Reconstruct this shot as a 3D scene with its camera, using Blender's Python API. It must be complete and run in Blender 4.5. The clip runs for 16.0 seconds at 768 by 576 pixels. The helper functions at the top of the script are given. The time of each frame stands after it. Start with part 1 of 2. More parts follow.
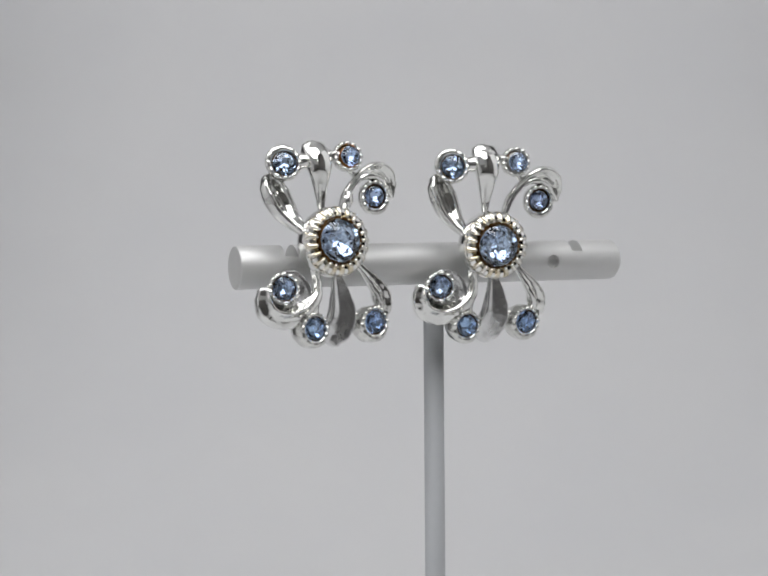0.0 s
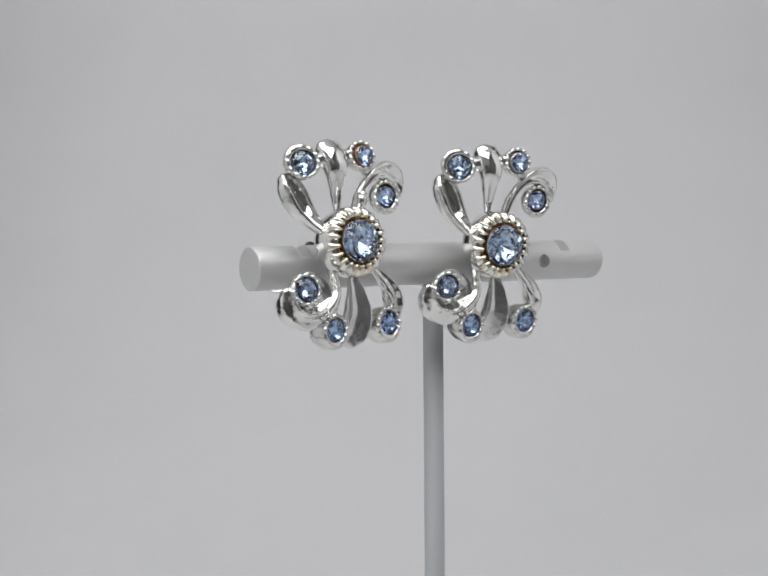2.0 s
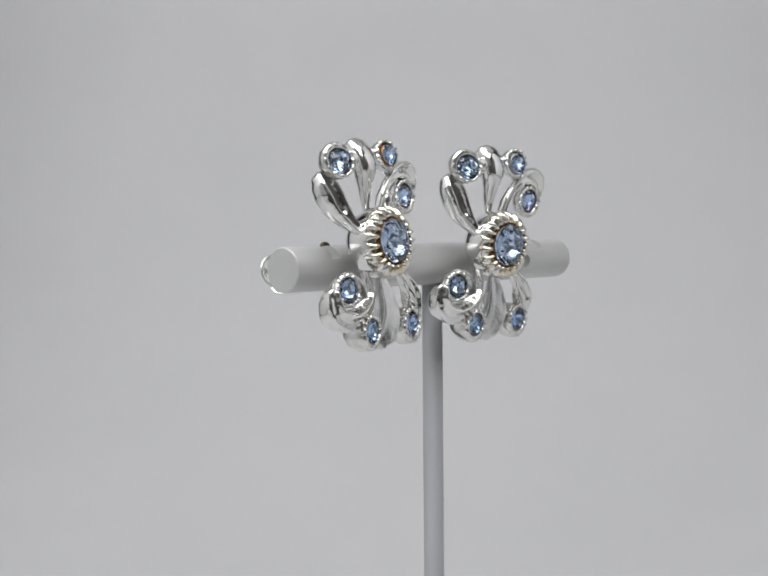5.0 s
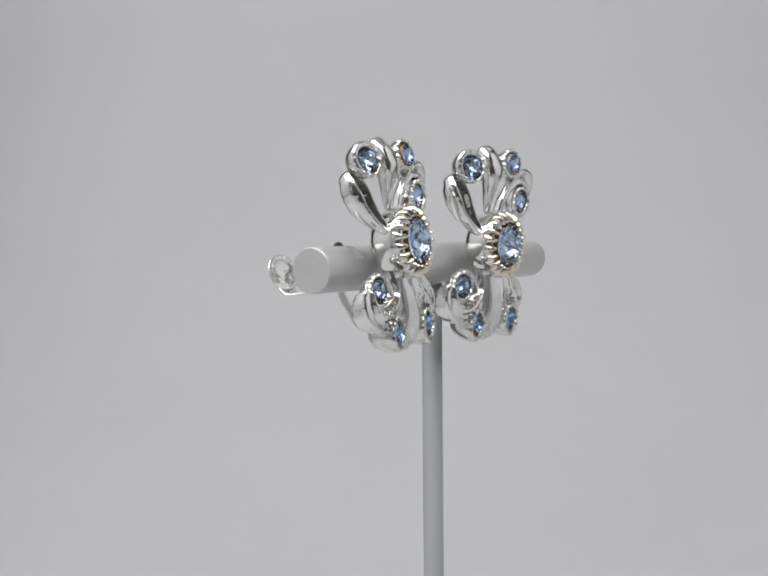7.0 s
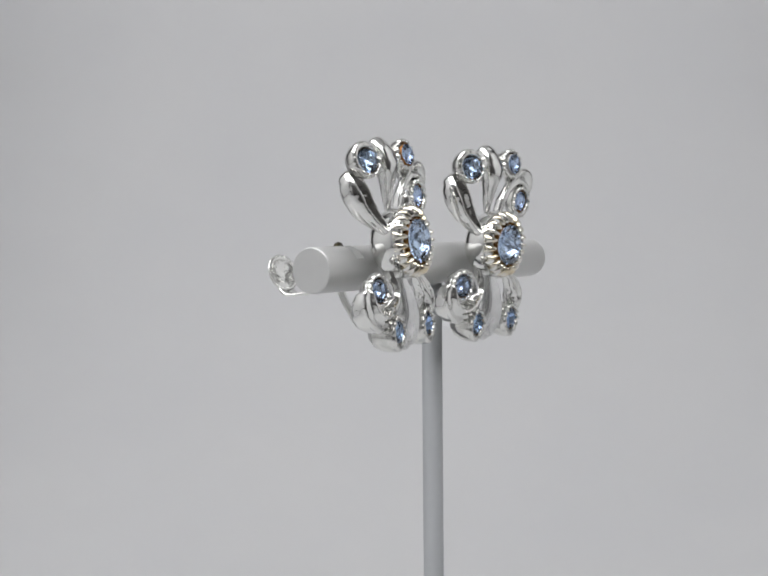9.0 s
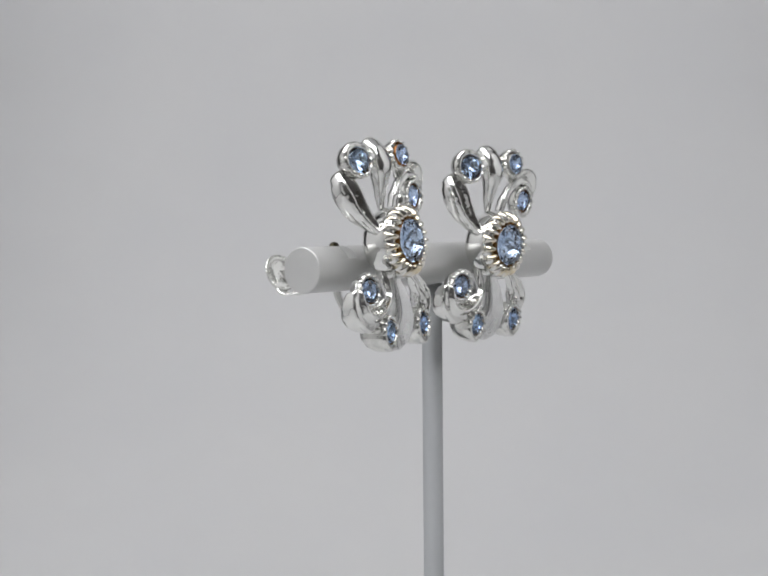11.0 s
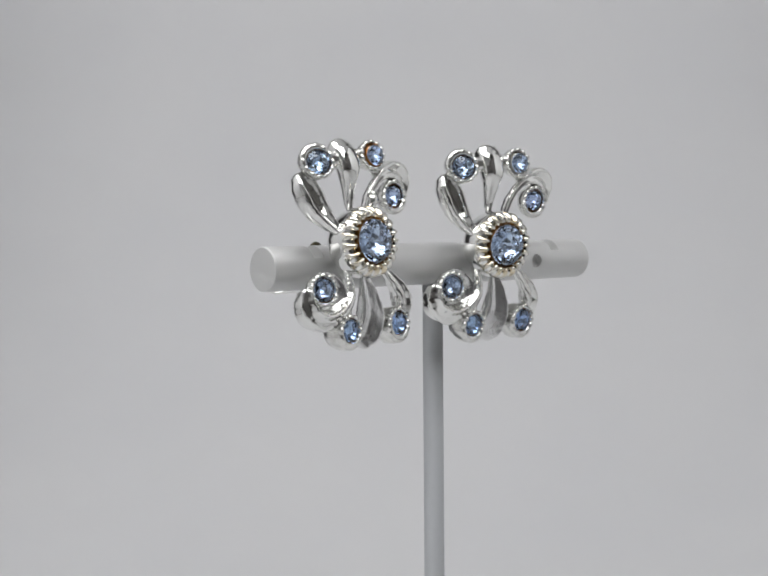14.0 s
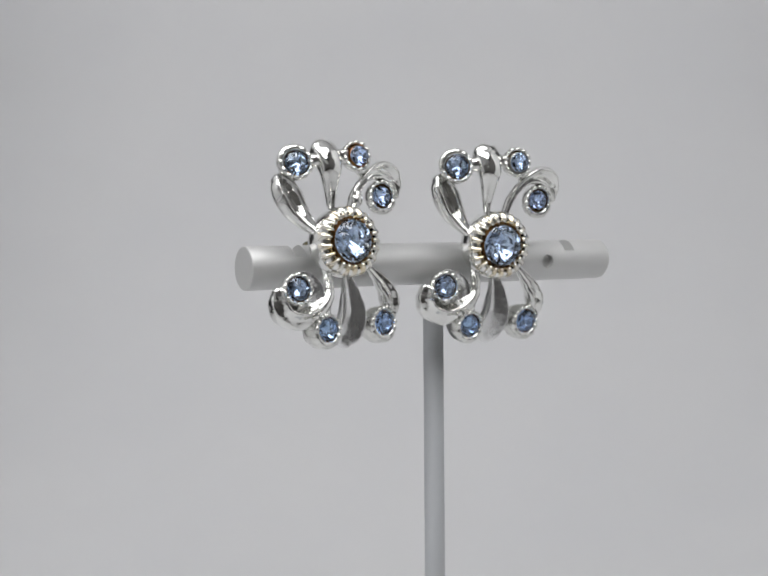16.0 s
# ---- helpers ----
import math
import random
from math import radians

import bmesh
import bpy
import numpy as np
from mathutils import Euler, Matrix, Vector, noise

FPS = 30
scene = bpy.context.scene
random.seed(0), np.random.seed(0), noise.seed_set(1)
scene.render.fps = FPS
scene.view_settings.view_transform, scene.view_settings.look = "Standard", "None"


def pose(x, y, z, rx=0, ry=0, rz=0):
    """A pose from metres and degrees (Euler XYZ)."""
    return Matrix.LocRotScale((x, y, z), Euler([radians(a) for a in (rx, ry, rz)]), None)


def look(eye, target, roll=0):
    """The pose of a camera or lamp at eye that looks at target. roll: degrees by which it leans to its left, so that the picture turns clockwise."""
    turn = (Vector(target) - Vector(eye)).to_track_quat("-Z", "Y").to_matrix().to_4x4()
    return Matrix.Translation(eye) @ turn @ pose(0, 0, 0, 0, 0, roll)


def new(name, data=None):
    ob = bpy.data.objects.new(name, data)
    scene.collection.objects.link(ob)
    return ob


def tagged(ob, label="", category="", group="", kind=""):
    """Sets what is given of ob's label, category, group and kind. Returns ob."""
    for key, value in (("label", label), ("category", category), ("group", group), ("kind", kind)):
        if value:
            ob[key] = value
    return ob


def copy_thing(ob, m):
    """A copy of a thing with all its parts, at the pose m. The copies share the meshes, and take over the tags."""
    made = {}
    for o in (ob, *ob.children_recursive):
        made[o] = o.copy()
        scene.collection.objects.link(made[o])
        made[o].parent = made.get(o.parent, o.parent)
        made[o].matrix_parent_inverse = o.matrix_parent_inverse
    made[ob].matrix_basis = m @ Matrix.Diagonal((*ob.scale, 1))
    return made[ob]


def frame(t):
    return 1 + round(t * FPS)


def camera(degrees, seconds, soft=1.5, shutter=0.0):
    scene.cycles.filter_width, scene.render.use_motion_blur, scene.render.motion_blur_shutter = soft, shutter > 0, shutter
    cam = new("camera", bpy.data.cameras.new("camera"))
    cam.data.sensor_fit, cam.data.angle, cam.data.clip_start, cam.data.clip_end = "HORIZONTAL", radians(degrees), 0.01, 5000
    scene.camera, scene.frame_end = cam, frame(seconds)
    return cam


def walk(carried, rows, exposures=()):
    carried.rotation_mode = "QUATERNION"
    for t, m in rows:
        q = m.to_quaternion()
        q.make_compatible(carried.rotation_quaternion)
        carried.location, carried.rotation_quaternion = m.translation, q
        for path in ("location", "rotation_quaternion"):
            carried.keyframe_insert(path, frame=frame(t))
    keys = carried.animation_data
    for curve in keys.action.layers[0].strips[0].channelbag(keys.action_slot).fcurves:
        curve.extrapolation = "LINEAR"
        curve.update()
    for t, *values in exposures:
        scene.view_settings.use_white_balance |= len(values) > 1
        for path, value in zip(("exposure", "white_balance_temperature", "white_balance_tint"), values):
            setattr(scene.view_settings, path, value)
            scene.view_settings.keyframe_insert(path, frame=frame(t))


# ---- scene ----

# ---------------------------------------------------------------- camera
cam = camera(28.77, 16.0, soft=1.9)
EYE = (0.0, -0.2878, 0.01215)
AIM = (-0.009803, 0.011681, -0.002518)
CAM_POSE = look(EYE, AIM, -0.5)
walk(cam, [(0.0, CAM_POSE), (16.0, CAM_POSE)])

# ---------------------------------------------------------------- light
world = bpy.data.worlds.new("dim_room")
world.use_nodes = True
world.node_tree.nodes["Background"].inputs[0].default_value = (0.75, 0.85, 1.0, 1)
world.node_tree.nodes["Background"].inputs[1].default_value = 0.10
scene.world = world


def area_light(name, eye, aim, sx, sy, watts, color):
    data = bpy.data.lights.new(name, "AREA")
    data.shape, data.size, data.size_y, data.energy, data.color = "RECTANGLE", sx, sy, watts, color
    ob = new(name, data)
    ob.matrix_world = look(eye, aim)
    return ob


area_light("overhead_light", (-0.05, -0.11, 0.43), (0.0, 0.14, 0.03), 0.56, 0.42, 3.44, (0.985, 0.985, 0.998))
# Added fill with no known source: lifts the darkest reflections in the silver.
area_light("room_ceiling_light", (0.4, -1.1, 1.58), (0.4, -1.1, 0.0), 0.9, 0.9, 8.0, (1.0, 0.97, 0.92))
scene.view_settings.exposure = 0.0

# ---------------------------------------------------------------- materials


def principled(name, color, rough, metal=0.0):
    m = bpy.data.materials.new(name)
    m.use_nodes = True
    b = m.node_tree.nodes["Principled BSDF"]
    b.inputs["Base Color"].default_value = (*color, 1)
    b.inputs["Roughness"].default_value = rough
    b.inputs["Metallic"].default_value = metal
    return m, m.node_tree, b


def noise_node(nt, scale, detail=3.0, rough=0.5, stretch=None):
    co = nt.nodes.new("ShaderNodeTexCoord")
    mp = nt.nodes.new("ShaderNodeMapping")
    nt.links.new(co.outputs["Object"], mp.inputs["Vector"])
    if stretch:
        mp.inputs["Scale"].default_value = stretch
    n = nt.nodes.new("ShaderNodeTexNoise")
    n.inputs["Scale"].default_value, n.inputs["Detail"].default_value, n.inputs["Roughness"].default_value = scale, detail, rough
    nt.links.new(mp.outputs["Vector"], n.inputs["Vector"])
    return n


def ramp(nt, src, stops):
    r = nt.nodes.new("ShaderNodeValToRGB")
    el = r.color_ramp.elements
    while len(el) < len(stops):
        el.new(0.5)
    for e, (p, c) in zip(el, stops):
        e.position, e.color = p, (*c, 1)
    nt.links.new(src.outputs[0], r.inputs[0])
    return r


def bump(nt, b, src, strength, distance):
    n = nt.nodes.new("ShaderNodeBump")
    n.inputs["Strength"].default_value, n.inputs["Distance"].default_value = strength, distance
    nt.links.new(src.outputs[0], n.inputs["Height"])
    nt.links.new(n.outputs[0], b.inputs["Normal"])


def varied(name, stops, scale, rough, metal, rough_span, bump_scale, bump_strength, bump_distance, stretch=None):
    """A material whose colour and roughness drift at one scale and whose relief lies at a finer one."""
    m, nt, b = principled(name, stops[0][1], rough, metal)
    n1 = noise_node(nt, scale, 4.0, 0.55, stretch)
    r = ramp(nt, n1, stops)
    nt.links.new(r.outputs[0], b.inputs["Base Color"])
    mr = nt.nodes.new("ShaderNodeMapRange")
    mr.inputs["To Min"].default_value, mr.inputs["To Max"].default_value = rough - rough_span, rough + rough_span
    nt.links.new(n1.outputs[0], mr.inputs["Value"])
    nt.links.new(mr.outputs[0], b.inputs["Roughness"])
    bump(nt, b, noise_node(nt, bump_scale, 3.0, 0.6, stretch), bump_strength, bump_distance)
    return m


SILVER = varied("polished_silver", [(0.35, (0.79, 0.79, 0.77)), (0.65, (0.87, 0.87, 0.845))], 260, 0.045, 1.0, 0.02, 300, 0.3, 0.0005)
MATTE = varied("matte_cast_silver", [(0.3, (0.52, 0.52, 0.51)), (0.7, (0.62, 0.62, 0.61))], 300, 0.5, 1.0, 0.08, 1500, 0.4, 0.0002)
CHAMPAGNE = varied("worn_silver_gilt", [(0.32, (0.70, 0.61, 0.44)), (0.55, (0.83, 0.81, 0.75))], 420, 0.10, 1.0, 0.05, 700, 0.3, 0.0002)
COPPER = varied("bare_copper", [(0.3, (0.24, 0.10, 0.035)), (0.7, (0.52, 0.24, 0.08))], 600, 0.3, 1.0, 0.1, 900, 0.3, 0.0002)
BRASS = varied("tarnished_brass", [(0.3, (0.12, 0.06, 0.02)), (0.7, (0.36, 0.19, 0.07))], 600, 0.3, 1.0, 0.1, 900, 0.3, 0.0002)
BRONZE = varied("dark_bronze", [(0.3, (0.05, 0.045, 0.025)), (0.7, (0.11, 0.095, 0.06))], 500, 0.35, 0.8, 0.1, 900, 0.2, 0.0002)
SATIN = varied("satin_aluminium", [(0.3, (0.64, 0.64, 0.633)), (0.7, (0.70, 0.70, 0.69))], 60, 0.54, 0.72, 0.03, 2500, 0.12, 0.0001, (0.12, 1.0, 1.0))
ROD = varied("satin_steel", [(0.3, (0.415, 0.427, 0.44)), (0.7, (0.445, 0.457, 0.47))], 80, 0.6, 0.2, 0.03, 2500, 0.12, 0.0001, (1.0, 1.0, 0.1))
PAPER = varied("pale_grey_paper", [(0.3, (0.600, 0.603, 0.612)), (0.7, (0.622, 0.622, 0.624))], 14, 0.9, 0.0, 0.02, 900, 0.08, 0.0003)
FABRIC = varied("white_bounce_fabric", [(0.3, (0.80, 0.80, 0.80)), (0.7, (0.84, 0.84, 0.84))], 10, 0.9, 0.0, 0.02, 500, 0.1, 0.0005)
DARK = varied("dark_reflected_laminate", [(0.3, (0.035, 0.033, 0.03)), (0.7, (0.06, 0.055, 0.05))], 20, 0.45, 0.0, 0.1, 300, 0.1, 0.0004)
DARK_FLOOR = varied("dark_reflected_floor", [(0.3, (0.04, 0.04, 0.045)), (0.7, (0.07, 0.07, 0.075))], 30, 0.95, 0.0, 0.03, 500, 0.4, 0.002)
WALL = varied("grey_wall_paint", [(0.3, (0.40, 0.40, 0.41)), (0.7, (0.45, 0.45, 0.46))], 4, 0.8, 0.0, 0.05, 200, 0.1, 0.001)
LEAF = varied("satin_cast_silver", [(0.35, (0.72, 0.72, 0.72)), (0.65, (0.82, 0.82, 0.815))], 300, 0.26, 1.0, 0.06, 500, 0.4, 0.0003)
RIM = varied("worn_cast_silver", [(0.35, (0.66, 0.66, 0.63)), (0.65, (0.84, 0.84, 0.81))], 700, 0.17, 1.0, 0.07, 600, 0.4, 0.0003)
FOIL, _nt, _b = principled("mirror_foil", (0.80, 0.84, 0.92), 0.08, 1.0)
DULL_FOIL, _nt, _b = principled("dull_foil", (0.86, 0.88, 0.94), 0.10, 1.0)
GEM, _nt, _b = principled("light_sapphire_glass", (0.60, 0.75, 1.0), 0.0)
_info = _nt.nodes.new("ShaderNodeObjectInfo")
_tint = _nt.nodes.new("ShaderNodeValToRGB")
_tint.color_ramp.elements[0].color = (0.54, 0.70, 0.87, 1)
_tint.color_ramp.elements[1].color = (0.57, 0.70, 0.93, 1)
_nt.links.new(_info.outputs["Random"], _tint.inputs[0])
_nt.links.new(_tint.outputs[0], _b.inputs["Base Color"])
_b.inputs["Transmission Weight"].default_value = 1.0
_b.inputs["IOR"].default_value = 1.56

# Lower stones: the stronger blue that light gives them is put into the glass.
LIT_GEM, _nt, _b = principled("lit_sapphire_glass", (0.47, 0.67, 1.0), 0.0)
_b.inputs["Transmission Weight"].default_value = 1.0
_b.inputs["IOR"].default_value = 1.56

PALE_GEM, _nt, _b = principled("pale_sapphire_glass", (0.72, 0.85, 1.0), 0.0)
_b.inputs["Transmission Weight"].default_value = 1.0
_b.inputs["IOR"].default_value = 1.56

# ---------------------------------------------------------------- mesh helpers (millimetres)
MM = 0.001


def part(name, bm, material, parent, label="", smooth=True, back=None):
    bmesh.ops.recalc_face_normals(bm, faces=bm.faces)
    if back:
        bm.normal_update()
        for f in bm.faces:
            f.material_index = 1 if f.normal.y > 0.55 else 0
    bmesh.ops.scale(bm, vec=(MM, MM, MM), verts=bm.verts)
    me = bpy.data.meshes.new(name)
    bm.to_mesh(me)
    bm.free()
    me.materials.append(material)
    if back:
        me.materials.append(back)
    if smooth:
        for p in me.polygons:
            p.use_smooth = True
    ob = new(name, me)
    ob.parent = parent
    if label:
        tagged(ob, label)
    return ob


def empty(name, label, category, group=""):
    return tagged(new(name), label, category, group)


def box(bm, x0, x1, y0, y1, z0, z1):
    m = Matrix.Translation(((x0 + x1) / 2, (y0 + y1) / 2, (z0 + z1) / 2)) @ Matrix.Diagonal((x1 - x0, y1 - y0, z1 - z0, 1))
    return bmesh.ops.create_cube(bm, size=1, matrix=m)["verts"]


def loops(bm, rings, cap_first=True, cap_last=True, closed=True):
    """Skins rings of equally many points."""
    vs = [[bm.verts.new(p) for p in ring] for ring in rings]
    n = len(vs[0])
    for a, b in zip(vs, vs[1:]):
        for i in range(n if closed else n - 1):
            j = (i + 1) % n
            bm.faces.new((a[i], a[j], b[j], b[i]))
    if cap_first:
        bm.faces.new(vs[0][::-1])
    if cap_last:
        bm.faces.new(vs[-1])
    return vs


def lathe(bm, profile, m, n=40, flute=None, cap_first=True, cap_last=True):
    """profile: (radius, height) along the axis; m: the pose of the axis; flute(angle, k): a change of radius and height."""
    rings = []
    for k, (r, h) in enumerate(profile):
        ring = []
        for i in range(n):
            a = 2 * math.pi * i / n
            dr, dh = flute(a, k) if flute else (0, 0)
            ring.append(m @ Vector(((r + dr) * math.cos(a), (r + dr) * math.sin(a), h + dh)))
        rings.append(ring)
    loops(bm, rings, cap_first, cap_last)


def spline(points, n):
    """Catmull-Rom through tuples of any length."""
    p = [tuple(2 * a - b for a, b in zip(points[0], points[1]))] + list(points) + [tuple(2 * a - b for a, b in zip(points[-1], points[-2]))]
    out = []
    for k in range(len(points) - 1):
        p0, p1, p2, p3 = p[k:k + 4]
        steps = n if k < len(points) - 2 else n + 1
        for i in range(steps):
            t = i / n
            out.append(tuple(0.5 * (2 * b + (c - a) * t + (2 * a - 5 * b + 4 * c - d) * t * t + (3 * b - a - 3 * c + d) * t ** 3)
                             for a, b, c, d in zip(p0, p1, p2, p3)))
    return out


def arm(points, front, back, shape="round", hollow=0.5, hollow_at=0.15, tip=0.8, blunt=1.0, lumps=1.0):
    """A cast arm that runs through points (x, z, half width, y). front, back: how far it bulges, as a share of its half width.
    tip, blunt: how far its end is rounded, and how square. lumps: how uneven its casting is."""
    bm = bmesh.new()
    path = spline(points, 7)
    st = []
    for k, (x, z, w, y) in enumerate(path):
        a, b = path[max(k - 1, 0)], path[min(k + 1, len(path) - 1)]
        t = Vector((b[0] - a[0], b[3] - a[3], b[1] - a[1])).normalized()
        st.append((Vector((x, y, z)), t, max(w, 0.15)))
    p, t, w = st[0]
    st = [(p - t * w * math.sin(f) * 0.8, t, w * math.cos(f)) for f in (1.45, 1.1, 0.7, 0.35)] + st
    p, t, w = st[-1]
    st += [(p + t * w * math.sin(f) * tip, t, w * math.cos(f) ** blunt) for f in (0.35, 0.7, 1.0, 1.25, 1.4, 1.5)]
    rings = []
    wmax = max(s[2] for s in st)
    for p, t, w in st:
        side = t.cross(Vector((0, -1, 0))).normalized()
        fwd = side.cross(t).normalized()
        if fwd.y > 0:
            fwd = -fwd
        ring = []
        for i in range(48):
            a = 2 * math.pi * i / 48
            s, h = math.cos(a), math.sin(a)
            if h > 0:
                g = h
                if shape == "spoon":
                    g = h * (1 - hollow * min(1, w / wmax * 1.2) * math.exp(-((s - hollow_at) / 0.46) ** 2))
                elif shape == "stalk":
                    g = h * (1 - hollow * max(0, 1 - (w / wmax) ** 2 * 1.3) * math.exp(-((s - hollow_at) / 0.48) ** 2))
                elif shape == "lip":
                    g = 0.45 * h + 0.7 * math.exp(-((s - hollow_at) / 0.36) ** 2) * math.sqrt(h)
                elif shape == "valley":
                    g = (0.45 + 0.6 * abs(s - hollow_at) / (1 + abs(hollow_at))) * min(1.0, 1.8 * h)
                g *= front
            else:
                g = h * back
            ring.append(p + side * (s * w) + fwd * (g * w))
        rings.append(ring)
    # uneven casting
    for ring in rings:
        for v in ring:
            v += noise.noise_vector(v * 0.55) * 0.08 + noise.noise_vector(v * 1.1) * 0.06 * lumps + noise.noise_vector(v * 2.1) * 0.04 * lumps
    loops(bm, rings)
    return bm


def facing(x, y, z, az, el):
    """A pose whose z axis points out of the front of an earring, turned az degrees to the right and el degrees up."""
    return Matrix.Translation((x, y, z)) @ pose(0, 0, 0, 0, 0, az) @ pose(0, 0, 0, 90 - el, 0, 0)


def cut_stone(r, crown, depth, turn, n=8):
    """A round brilliant: table, crown facets and girdle of glass, and a pavilion backed with foil (its second material)."""
    bm = bmesh.new()
    rnd = random.Random(int(turn * 100) + 7)

    def ring(rad, h, count, off, loose=0.0):
        out = []
        for i in range(count):
            a = 2 * math.pi * (i + off) / count + turn
            q = rad * (1 + rnd.uniform(-loose, loose))
            out.append(bm.verts.new((q * math.cos(a), q * math.sin(a), h + r * rnd.uniform(-loose, loose))))
        return out
    table = ring(0.46 * r, crown, n, 0, 0.02)
    mid = ring(0.78 * r, crown * 0.6, n, 0.5, 0.02)
    g = ring(r, 0.06 * r, 2 * n, 0)
    g2 = ring(r, -0.05 * r, 2 * n, 0, 0.02)
    low = ring(0.74 * r, -0.34 * depth, 2 * n, 0.5, 0.05)
    deep = ring(0.36 * r, -0.70 * depth, n, 0.25, 0.09)
    tip = bm.verts.new((0.06 * r * math.cos(turn * 9), 0.06 * r * math.sin(turn * 9), -depth))
    bm.faces.new(table)
    for i in range(n):
        j = (i + 1) % n
        bm.faces.new((table[i], mid[i], table[j]))
        bm.faces.new((table[i], mid[i - 1], g[2 * i]))
        bm.faces.new((table[i], g[2 * i], mid[i]))
        bm.faces.new((mid[i], g[2 * i], g[2 * i + 1]))
        bm.faces.new((mid[i], g[2 * i + 1], g[(2 * i + 2) % (2 * n)]))
    foil = []
    for i in range(2 * n):
        j = (i + 1) % (2 * n)
        bm.faces.new((g[i], g[j], g2[j], g2[i]))
        foil += [(g2[i], g2[j], low[i]), (low[i], g2[j], low[j])]
    for i in range(n):
        j = (i + 1) % n
        a, b, c = low[2 * i], low[2 * i + 1], low[(2 * i + 2) % (2 * n)]
        foil += [(a, b, deep[i]), (b, c, deep[i]), (c, deep[j], deep[i]), (deep[i], deep[j], tip)]
    for f in foil:
        bm.faces.new(f).material_index = 1
    return bm


def stone_in(parent, m, r, crown, depth, turn, foil, glass=GEM, n=8):
    bm = cut_stone(r, crown, depth, turn, n)
    bm.transform(m)
    ob = part("stone", bm, glass, parent, "light sapphire-blue faceted glass stone", smooth=False)
    ob.data.materials.append(foil)


def small_setting(thing, x, y, z, az, el, r, depth, turn, loose=None, wide=1.0, glass=None, lip=0.0, lip_at=0.0, fill=0.95):
    """A bowl-shaped cup with a beaded rim, a brassy inner wall and a stone; on the side lip_at (degrees) it swells by lip, smooth and unbeaded."""
    m = facing(x, y, z, az, el)
    bm = bmesh.new()
    prof = [(0.3, -depth), (r * 0.7, -depth + 0.2), (r * 1.02 * wide, -depth * 0.8), (r * 1.27 * wide, -depth * 0.5),
            (r * (0.67 + 0.67 * wide), -depth * 0.25), (r * 1.34, -0.5), (r * 1.31, -0.15), (r * 1.24, 0.06), (r * 1.15, 0.12), (r * 1.07, 0.02), (r * 1.02, -0.3)]
    lobe = [0, 0, 0, 0.01, 0.06, 0.12, 0.16, 0.17, 0.16, 0.12, 0.02]
    swell = [0, 0.3, 0.7, 0.95, 1.0, 1.0, 0.95, 0.7, 0.35, 0, 0]
    beads = 12 + int(turn * 10) % 2

    def bead(a, k):
        s = abs(math.cos(beads * a / 2 + 0.25 * math.sin(2 * a + turn))) ** 0.8 * 2 - 1.2
        s *= 1 + 0.3 * math.sin(3 * a + turn * 5)
        e = max(0.0, 0.25 + 0.75 * math.cos(a - radians(lip_at))) ** 1.5 if lip else 0.0
        s *= 1 - 0.9 * e
        return lobe[k] * s * (0.8 if k < 8 else -0.5) + lip * e * swell[k], lobe[k] * s
    lathe(bm, prof, m, 112, bead, cap_last=False)
    cup = part("setting", bm, RIM, thing, "silver cup with a beaded rim", back=MATTE)
    bm = bmesh.new()
    lathe(bm, [(r * 1.07, -0.05), (r * 1.03, -0.7), (r * 0.95, -0.95), (r * 0.5, -1.0)], m, 32, cap_first=False, cap_last=False)
    part("inner_wall", bm, BRASS, cup, "tarnished brassy inner wall")
    if loose:
        # a stone that sits high and off the middle of its cup, on a bare collar
        seat = m @ Matrix.Translation((loose[0], loose[1], 0.25))
        stone_in(cup, seat, r * 0.9, 0.6, 1.1, turn, DULL_FOIL)
        bm = bmesh.new()
        lathe(bm, [(r * 0.86, -0.1), (r * 0.92, -0.16), (r * 0.95, -0.6), (r * 0.97, -1.2)], seat, 32, cap_first=False, cap_last=False)
        part("collar", bm, COPPER, cup, "tarnished coppery collar under the stone")
    else:
        stone_in(cup, m @ Matrix.Translation((0, 0, -0.35)), r * fill, 0.62, 1.15, turn, DULL_FOIL, glass or GEM)


def ribbon(points, thick, n=6):
    """A bent metal strip through points (x, y, z, half width) that runs in the y-z plane."""
    bm = bmesh.new()
    path = spline(points, n)
    rings = []
    for k, (x, y, z, w) in enumerate(path):
        a, b = path[max(k - 1, 0)], path[min(k + 1, len(path) - 1)]
        t = Vector((b[0] - a[0], b[1] - a[1], b[2] - a[2])).normalized()
        nrm = Vector((1, 0, 0)).cross(t).normalized() * thick / 2
        c = Vector((x, y, z))
        sx = Vector((w, 0, 0))
        e = sx * 0.88
        rings.append([c - sx, c - e + nrm, c + e + nrm, c + sx, c + e - nrm, c - e - nrm])
    loops(bm, rings)
    return bm


# ---------------------------------------------------------------- the setting


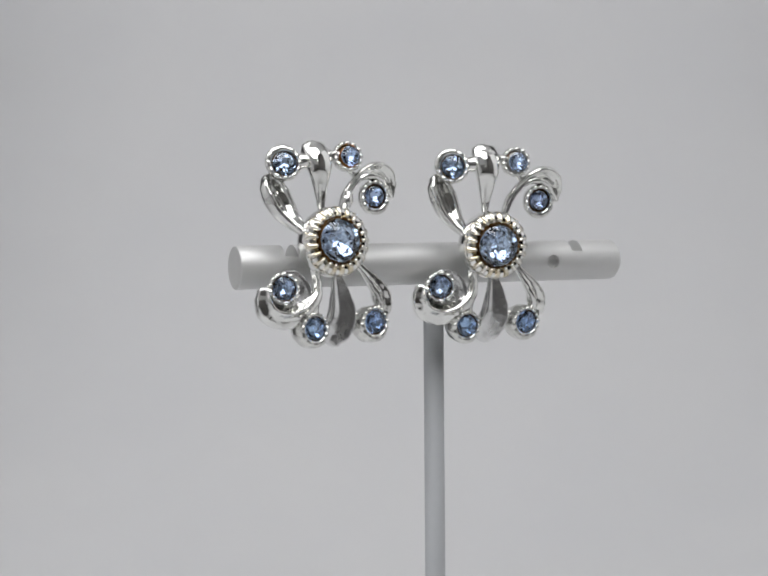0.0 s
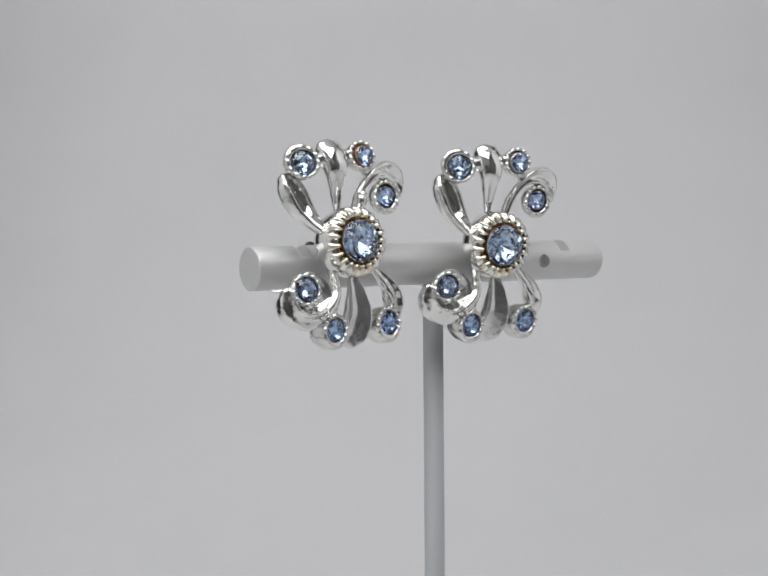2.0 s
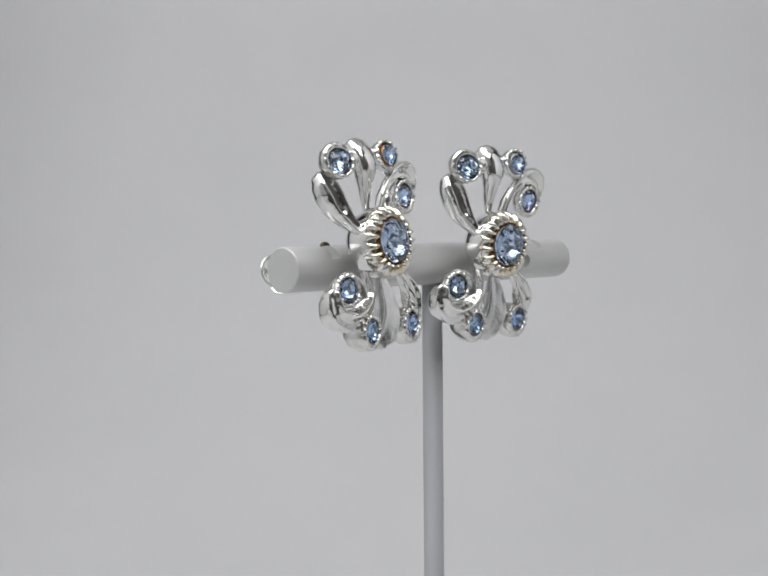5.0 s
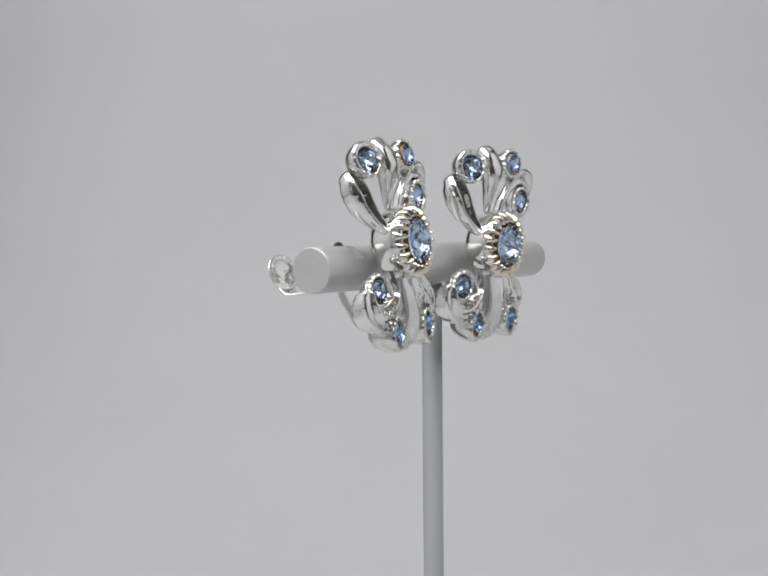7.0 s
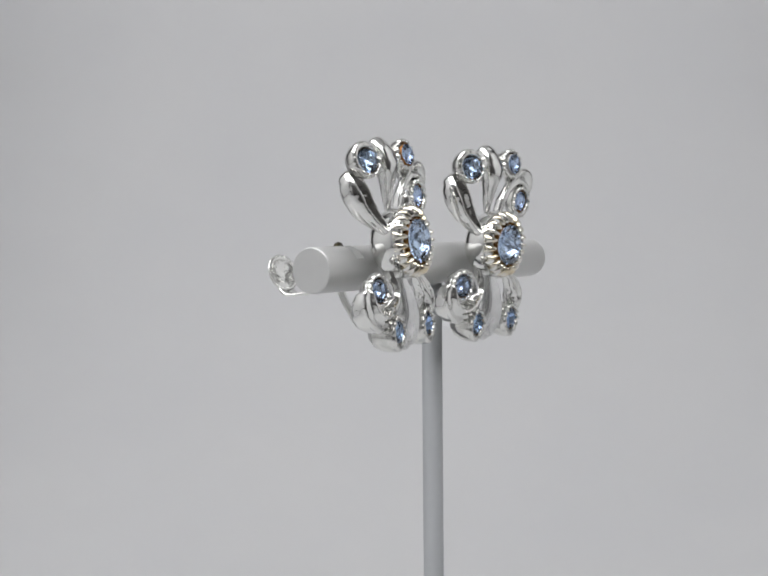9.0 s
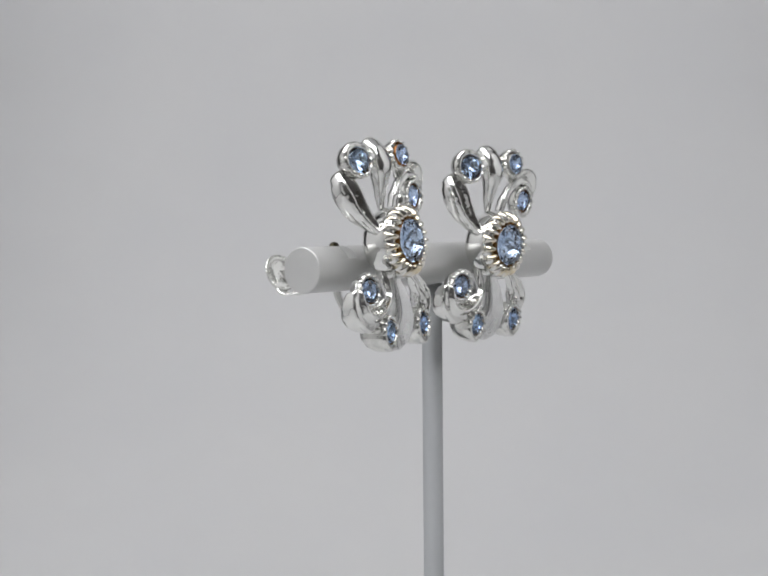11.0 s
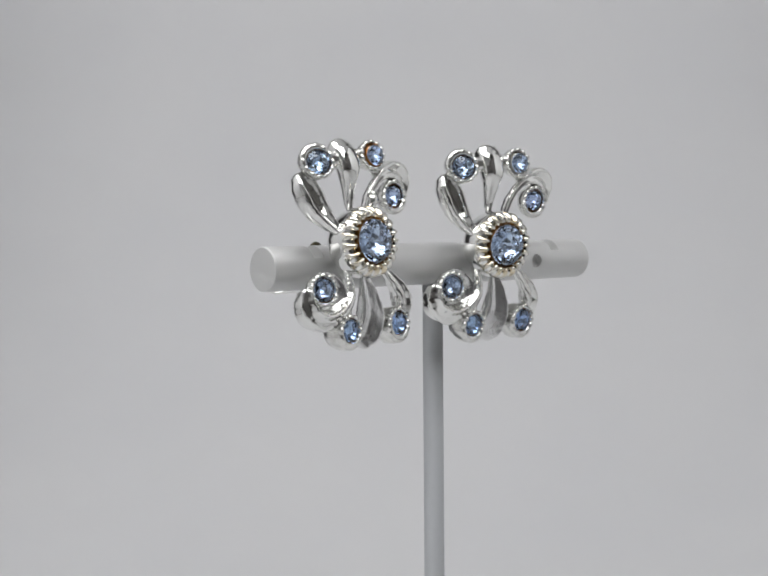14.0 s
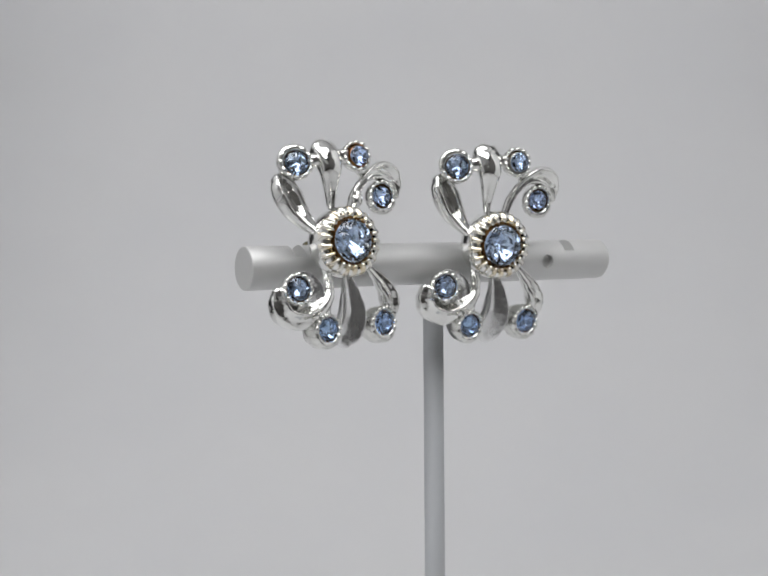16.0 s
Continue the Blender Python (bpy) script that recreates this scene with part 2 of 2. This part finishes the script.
def sweep_sheet():
    """One sheet of paper: flat floor, a wide bend, and the upright back."""
    z0, y0, y1, r, top = -112.0, -380.0, 150.0, 200.0, 460.0
    line = [(y0, z0), (-130, z0), (0, z0), (y1, z0)]
    line += [(y1 + r * math.sin(a), z0 + r - r * math.cos(a)) for a in [math.pi / 2 * k / 24 for k in range(1, 25)]]
    line += [(y1 + r, 250), (y1 + r, top)]
    bm = bmesh.new()
    rings = []
    for x in (-330, -110, 110, 330):
        front = [Vector((x, y, z)) for y, z in line]
        back = [Vector((x, y + (1.0 if z > z0 + 1 else 0), z - 1.0)) for y, z in reversed(line)]
        rings.append(front + back)
    loops(bm, rings)
    ob = part("backdrop", bm, PAPER, None)
    return tagged(ob, "seamless pale grey paper backdrop curving up from the table", "backdrop", kind="structure")


sweep_sheet()


def slab(name, label, category, material, *b):
    bm = bmesh.new()
    box(bm, *b)
    return tagged(part(name, bm, material, None, smooth=False), label, category, kind="structure")


# Unseen white panels, added and cut to shape bounce light and reflections.
slab("wall_left", "unseen white fabric panel added at the side to bounce light", "tent wall", FABRIC, -336, -332, -480, 150, -113, 464)
slab("wall_right", "unseen white fabric panel added at the side to bounce light", "tent wall", FABRIC, 332, 336, -130, 215, -113, 464)
slab("wall_front_left", "unseen white fabric panel added in front to bounce light", "tent flap", FABRIC, -336, -110, -486, -482, -113, 464)
slab("wall_front_top", "unseen white fabric panel added in front to bounce light", "tent flap", FABRIC, -109, 336, -486, -482, 190, 464)
slab("ceiling", "unseen white fabric panel added overhead to bounce light", "tent top", FABRIC, -336, 336, -486, 356, 465, 469)
# Unseen plinth under the paper, added dark so low reflections turn dark.
slab("table", "unseen dark plinth added under the paper to reflect dark in the metal", "plinth", DARK, -500, 500, -700, 400, -899, -115)
# Unseen room, added so the silver has dim surroundings to mirror; floor kept dark.
slab("wall_room_front", "unseen dim grey wall added round the set for reflections", "wall", WALL, -1500, 1500, -1900, -1850, -900, 1600)
slab("wall_room_right", "unseen dim grey wall added round the set for reflections", "wall", WALL, 1500, 1550, -1900, 1500, -900, 1600)
slab("wall_room_left", "unseen dim grey wall added round the set for reflections", "wall", WALL, -1550, -1500, -1900, 1500, -900, 1600)
slab("wall_room_back", "unseen dim grey wall added round the set for reflections", "wall", WALL, -1500, 1500, 1500, 1550, -900, 1600)
slab("ceiling_room", "unseen grey ceiling added over the set", "ceiling", WALL, -1550, 1550, -1900, 1550, 1600, 1650)
slab("floor", "unseen charcoal floor added to reflect dark in the metal", "floor", DARK_FLOOR, -1550, 1550, -1900, 1550, -950, -900)

# ---------------------------------------------------------------- display stand
BAR_Z, BAR_R = 2.75, 4.0


def mesh_of(bm):
    bmesh.ops.recalc_face_normals(bm, faces=bm.faces)
    me = bpy.data.meshes.new("shape")
    bm.to_mesh(me)
    bm.free()
    return me


def carve(bm, cutters):
    """Cuts the closed shapes away and gives the mesh that is left."""
    body = new("body", mesh_of(bm))
    tools = []
    for c in cutters:
        tool = new("tool", mesh_of(c))
        mod = body.modifiers.new("cut", "BOOLEAN")
        mod.operation, mod.solver, mod.object = "DIFFERENCE", "EXACT", tool
        tools.append(tool)
    dg = bpy.context.evaluated_depsgraph_get()
    out = bmesh.new()
    out.from_mesh(body.evaluated_get(dg).to_mesh())
    for ob in (body, *tools):
        bpy.data.objects.remove(ob)
    return out


def bar_mesh():
    """The round bar: bevelled ends, a cross notch near each end of its top, and a hole drilled into its front."""
    bm = bmesh.new()
    lathe(bm, [(3.78, -40.0), (3.95, -39.88), (4.0, -39.65), (4.0, 39.2), (3.85, 39.9), (3.5, 40.3), (3.0, 40.5)],
          Matrix.Translation((0, 0, BAR_Z)) @ pose(0, 0, 0, 0, 90, 0), 72)
    cutters = []
    for a, b in ((-31.4, -29.0), (29.0, 31.4)):
        c = bmesh.new()
        box(c, a, b, -8, 8, BAR_Z + 1.85, BAR_Z + 8)
        cutters.append(c)
    c = bmesh.new()
    lathe(c, [(0.2, -1.6), (1.35, -1.3), (1.35, 3.0)], facing(24.46, -4.0, 2.65, 0, 0), 28)
    cutters.append(c)
    return carve(bm, cutters)


def display_stand():
    stand = empty("display_stand", "satin aluminium T-shaped display stand with a round bar and thin post", "jewellery stand")
    bar = part("bar", bar_mesh(), SATIN, stand, "round satin aluminium bar with two cross notches")
    bar.data.set_sharp_from_angle(angle=radians(28))
    bm = bmesh.new()
    lathe(bm, [(1.93, -108.0), (1.95, -107.5), (1.95, -1.0)], Matrix.Translation((0.28, 0.45, 0)), 48)
    part("post", bm, ROD, stand, "thin round satin steel post")
    bm = bmesh.new()
    lathe(bm, [(24.0, -112.0), (25.0, -111.6), (25.0, -109.2), (24.4, -108.4), (23.6, -108.0), (0.5, -108.0)], Matrix.Identity(4), 64)
    part("base", bm, ROD, stand, "round flat metal base")
    return stand


stand = display_stand()

# ---------------------------------------------------------------- earrings
EAR_POSES = [pose(-25.19 * MM, -8.32 * MM, 7.25 * MM, -6.32, 0.0, 6.26), pose(6.99 * MM, -9.03 * MM, 6.41 * MM, 2.94, 1.33, -2.96)]


def earring():
    thing = empty("earring", "silver openwork flower earring with seven blue rhinestones clipped on the bar", "earring", "pair of earrings")
    # arms: x, z, half width, y
    part("petal", arm([(-4.9, 2.2, 0.9, -0.2), (-6.1, 4.0, 1.6, 0.9), (-7.3, 6.3, 2.3, 2.0), (-8.2, 8.5, 2.55, 2.6), (-8.8, 10.3, 2.35, 3.1), (-8.95, 11.6, 1.75, 3.7)],
                      0.95, 1.15, "spoon", 1.2, 0.05), SILVER, thing, "polished teardrop petal with a hollowed face", back=MATTE)
    part("petal", arm([(-0.1, 5.6, 0.5, 1.3), (-0.3, 8.5, 1.0, 0.8), (-0.4, 11.2, 1.6, 0.2), (-0.5, 13.6, 2.25, -0.2), (-0.5, 15.9, 2.5, 0.5), (-0.5, 17.4, 2.45, 1.7)],
                      0.55, 1.4, "stalk", 0.85, 0.0, 0.5, 0.4), SILVER, thing, "broad polished petal with a squared, rolled-back head", back=MATTE)
    part("curl", arm([(4.0, 5.4, 0.7, 1.5), (4.9, 8.2, 0.8, 1.2), (6.3, 10.4, 0.75, 1.0), (8.5, 12.4, 1.05, 0.7), (11.3, 13.1, 1.9, 1.1), (13.4, 12.4, 2.3, 1.6), (14.6, 10.7, 1.8, 2.0), (15.4, 8.6, 0.5, 2.2)],
                     0.95, 1.6, "spoon", 0.85, -0.1), SILVER, thing, "tapering polished curl round a stone", back=MATTE)
    part("curl", arm([(-2.7, -4.6, 0.7, 1.0), (-2.3, -7.5, 0.9, 0.5), (-3.0, -10.1, 1.2, 0.4), (-5.6, -12.4, 1.7, 0.6), (-9.1, -13.4, 1.9, 0.8), (-11.8, -12.4, 1.8, 0.8), (-12.9, -10.4, 1.5, 0.7), (-12.8, -8.6, 1.1, 0.6)],
                     1.0, 2.0, "lip", 0, 0.42, lumps=1.8), SILVER, thing, "thick polished curl round a stone", back=MATTE)
    bm = bmesh.new()
    lathe(bm, [(0.3, -1.6), (2.4, -1.4), (3.6, -0.8), (4.3, 0.1), (4.45, 0.6), (4.2, 0.75), (3.6, 0.2), (2.6, -0.4), (0.3, -0.6)], facing(-8.0, 1.1, -9.3, -6, 6), 40)
    part("dish", bm, LEAF, thing, "shallow silver dish inside the curl")
    part("stem", arm([(-1.6, -5.6, 0.6, 1.6), (-2.4, -9.5, 0.9, 1.4), (-3.3, -12.6, 1.5, 1.6), (-3.8, -15.0, 1.9, 2.0)],
                     0.8, 0.8, lumps=2.5), SILVER, thing, "short silver stem", back=MATTE)
    part("leaf", arm([(2.2, -5.3, 0.6, 1.4), (2.5, -9.3, 1.8, 1.0), (2.7, -12.8, 2.6, 1.1), (1.9, -15.7, 2.6, 1.5), (0.9, -17.2, 1.9, 2.0)],
                     0.55, 1.1, "valley", 0, 0.35, lumps=0.8), LEAF, thing, "folded silver leaf creased along its hollow face", back=MATTE)
    part("petal", arm([(6.6, -3.8, 0.5, 1.6), (9.4, -7.0, 1.2, 1.0), (11.1, -9.6, 1.7, 0.9), (11.5, -11.8, 1.7, 1.2), (10.9, -14.2, 1.1, 1.9)],
                      0.8, 1.5, "spoon", 0.75, -0.1, lumps=2.2), SILVER, thing, "curved polished petal with a hollowed face", back=MATTE)
    # short bridges that tie the cups to the arms
    for joint in ([(-5.6, 14.6, 1.5, 1.9), (-3.8, 14.8, 1.4, 1.5), (-2.0, 15.1, 1.5, 1.2)], [(1.4, 16.0, 1.2, 1.2), (2.5, 15.9, 1.1, 1.0), (3.8, 15.8, 1.2, 0.9)],
                  [(5.8, 14.0, 0.7, 1.3), (6.7, 13.1, 0.55, 1.5), (7.8, 12.0, 0.7, 1.6)], [(12.0, 9.8, 0.9, 1.9), (13.0, 10.7, 0.8, 1.9), (14.0, 11.6, 0.9, 1.9)]):
        part("bridge", arm(joint, 0.9, 0.9), SILVER, thing, "short cast silver bridge", back=MATTE)
    # stones: x, y, z, turn to the right, turn up, radius
    small_setting(thing, -7.42, 0.35, 14.37, -20, 8, 2.28, 4.0, 0.2, lip=0.55, lip_at=130)
    small_setting(thing, 5.15, -0.75, 15.67, -5, 6, 2.1, 3.4, 1.1, (0.22, -0.08))
    small_setting(thing, 10.83, 0.25, 8.42, -1, -4, 2.2, 3.2, 0.5, lip=0.5, lip_at=-75, fill=0.87)
    small_setting(thing, -9.2, -0.10, -8.05, -8, 0, 2.2, 3.4, 0.9)
    small_setting(thing, -3.45, -0.15, -15.44, 6, -4, 2.15, 5.6, 1.4, wide=1.04, glass=LIT_GEM, lip=0.65, lip_at=-105)
    small_setting(thing, 9.04, 0.0, -14.75, 6, -2, 2.2, 5.8, 0.1, wide=1.06, glass=LIT_GEM, lip=0.75, lip_at=-110)
    # middle: cup, fluted rim, stone
    m = facing(0.62, -4.15, -0.03, -3, 0)
    bm = bmesh.new()
    lathe(bm, [(0.5, -7.9), (4.6, -7.8), (5.6, -6.8), (6.2, -5.4), (6.4, -4.0), (6.42, -2.9), (6.35, -2.2), (6.1, -1.55), (5.7, -1.1), (5.2, -0.95)], m, 64, cap_last=False)
    cup = part("setting", bm, SILVER, thing, "deep polished silver cup")
    bm = bmesh.new()
    prof = [(6.32, -1.9), (6.34, -1.35), (6.2, -0.85), (5.9, -0.48), (5.5, -0.2), (5.1, 0.0), (4.75, 0.14), (4.4, 0.16), (4.12, -0.1), (4.1, -0.9)]
    gain = [0, 0.25, 0.5, 0.75, 0.95, 1.05, 1.05, 0.95, 0.6, 0]

    def flute(a, k):
        s = abs(math.cos(10.5 * a + 0.25 * math.sin(3 * a) + 0.12 * math.sin(7 * a)))
        s = (s ** 0.9 * 1.5 - 0.95) * (1 + 0.25 * math.sin(5 * a + 1))
        return gain[k] * s * 0.2, gain[k] * s * 0.9
    lathe(bm, prof, m @ Matrix.Translation((0, 0, -0.75)), 308, flute, cap_first=False, cap_last=False)
    part("fluted_rim", bm, CHAMPAGNE, cup, "fluted rim of worn champagne-toned silver")
    bm = bmesh.new()
    lathe(bm, [(3.82, -0.5), (3.92, -0.7), (4.05, -1.3), (4.1, -2.2)], m, 40, cap_first=False, cap_last=False)
    part("inner_wall", bm, BRASS, cup, "tarnished brassy inner wall")
    stone_in(cup, m @ Matrix.Translation((0, 0, -0.45)), 3.82, 1.4, 2.3, 0.3, FOIL, PALE_GEM, 11)
    # clip behind the bar, given in the stand's space
    inv = Matrix.Scale(1000, 4) @ EAR_POSES[0].inverted() @ Matrix.Scale(MM, 4)

    def local(x, y, z, w):
        v = inv @ Vector((x, y, z))
        return (v.x, v.y, v.z, w)
    part("clip_bracket", ribbon([local(-24.3, -5.5, -7.6, 0.9), local(-24.3, 0.4, -7.4, 0.9), local(-24.2, 2.7, -5.2, 0.9), local(-24.2, 4.6, -1.9, 1.0), local(-24.3, 5.2, 2.5, 1.3), local(-24.3, 5.1, 6.2, 1.3)], 0.7),
         SILVER, thing, "bent silver clip bracket behind the bar")
    bm = bmesh.new()
    lathe(bm, [(0.3, -0.5), (1.2, -0.45), (1.35, 0.0), (1.2, 0.45), (0.3, 0.5)], Matrix.Translation(local(-24.3, 5.1, 6.0, 0)[:3]) @ pose(0, 0, 0, 90), 24)
    part("clip_tip", bm, BRONZE, thing, "dark rounded tip of the clip")
    part("clip_lever", ribbon([local(-24.3, 4.9, -0.6, 1.1), local(-24.4, 9.0, -1.4, 1.4), local(-24.5, 13.2, -2.3, 2.2), local(-24.5, 15.8, -2.2, 2.6), local(-24.5, 17.3, -0.8, 2.6), local(-24.4, 17.9, 0.8, 2.2)], 0.6),
         SILVER, thing, "silver clip lever")
    c = local(-24.9, 17.7, 1.4, 0)[:3]
    bm = bmesh.new()
    lathe(bm, [(0.3, -0.35), (2.6, -0.1), (3.3, 0.45), (3.5, 0.7), (3.32, 0.78), (2.6, 0.5), (1.2, 0.3), (0.2, 0.26)], Matrix.Translation(c) @ facing(0, 0, 0, -18, 12), 40)
    part("clip_pad", bm, SILVER, thing, "round dished silver clip pad")
    return thing


first = earring()
first.matrix_basis = EAR_POSES[0]
second = copy_thing(first, EAR_POSES[1])
part("solder_bead", arm([(4.2, 6.3, 0.8, 0.5), (4.7, 7.6, 1.15, 0.2), (5.2, 8.8, 0.8, 0.3)], 1.0, 1.0), SILVER, first, "lump of silver solder at the foot of the curl")
tagged(second, "silver openwork flower earring, blue rhinestones, clip hidden behind bar")
# the same collar of this one is tarnished dark
for ob in second.children_recursive:
    if ob.name.startswith("collar"):
        ob.data = ob.data.copy()
        ob.data.materials[0] = MATTE
        tagged(ob, "dull silver collar under the stone")
# its clip hangs lower behind the bar than that of the first
for ob in second.children:
    if ob.name.startswith("clip"):
        drop = 0.45 if "lever" in ob.name or "pad" in ob.name else -0.75
        ob.matrix_basis = EAR_POSES[1].inverted() @ Matrix.Translation((32.0 * MM, -0.3 * MM, drop * MM)) @ EAR_POSES[0]


# ---------------------------------------------------------------- movement
def bar_angle(t):
    """Degrees by which the stand has been turned on its post: it turns, rests, and turns back."""
    if t < 6.95:
        return 26.15 + 4.705 * t
    if t < 10.42:
        return 58.85
    return 58.85 - 4.75 * (t - 10.42)


def motions():
    times = [0.5 * k for k in range(14)] + [6.8, 6.92, 7.0, 7.2, 8.0, 9.0, 10.0, 10.3, 10.4, 10.5, 10.7] + [11.0 + 0.5 * k for k in range(11)]
    for ob, m in ((stand, Matrix.Identity(4)), (first, EAR_POSES[0]), (second, EAR_POSES[1])):
        walk(ob, [(t, pose(0, 0, 0, 0, 0, bar_angle(t)) @ m) for t in times])


motions()
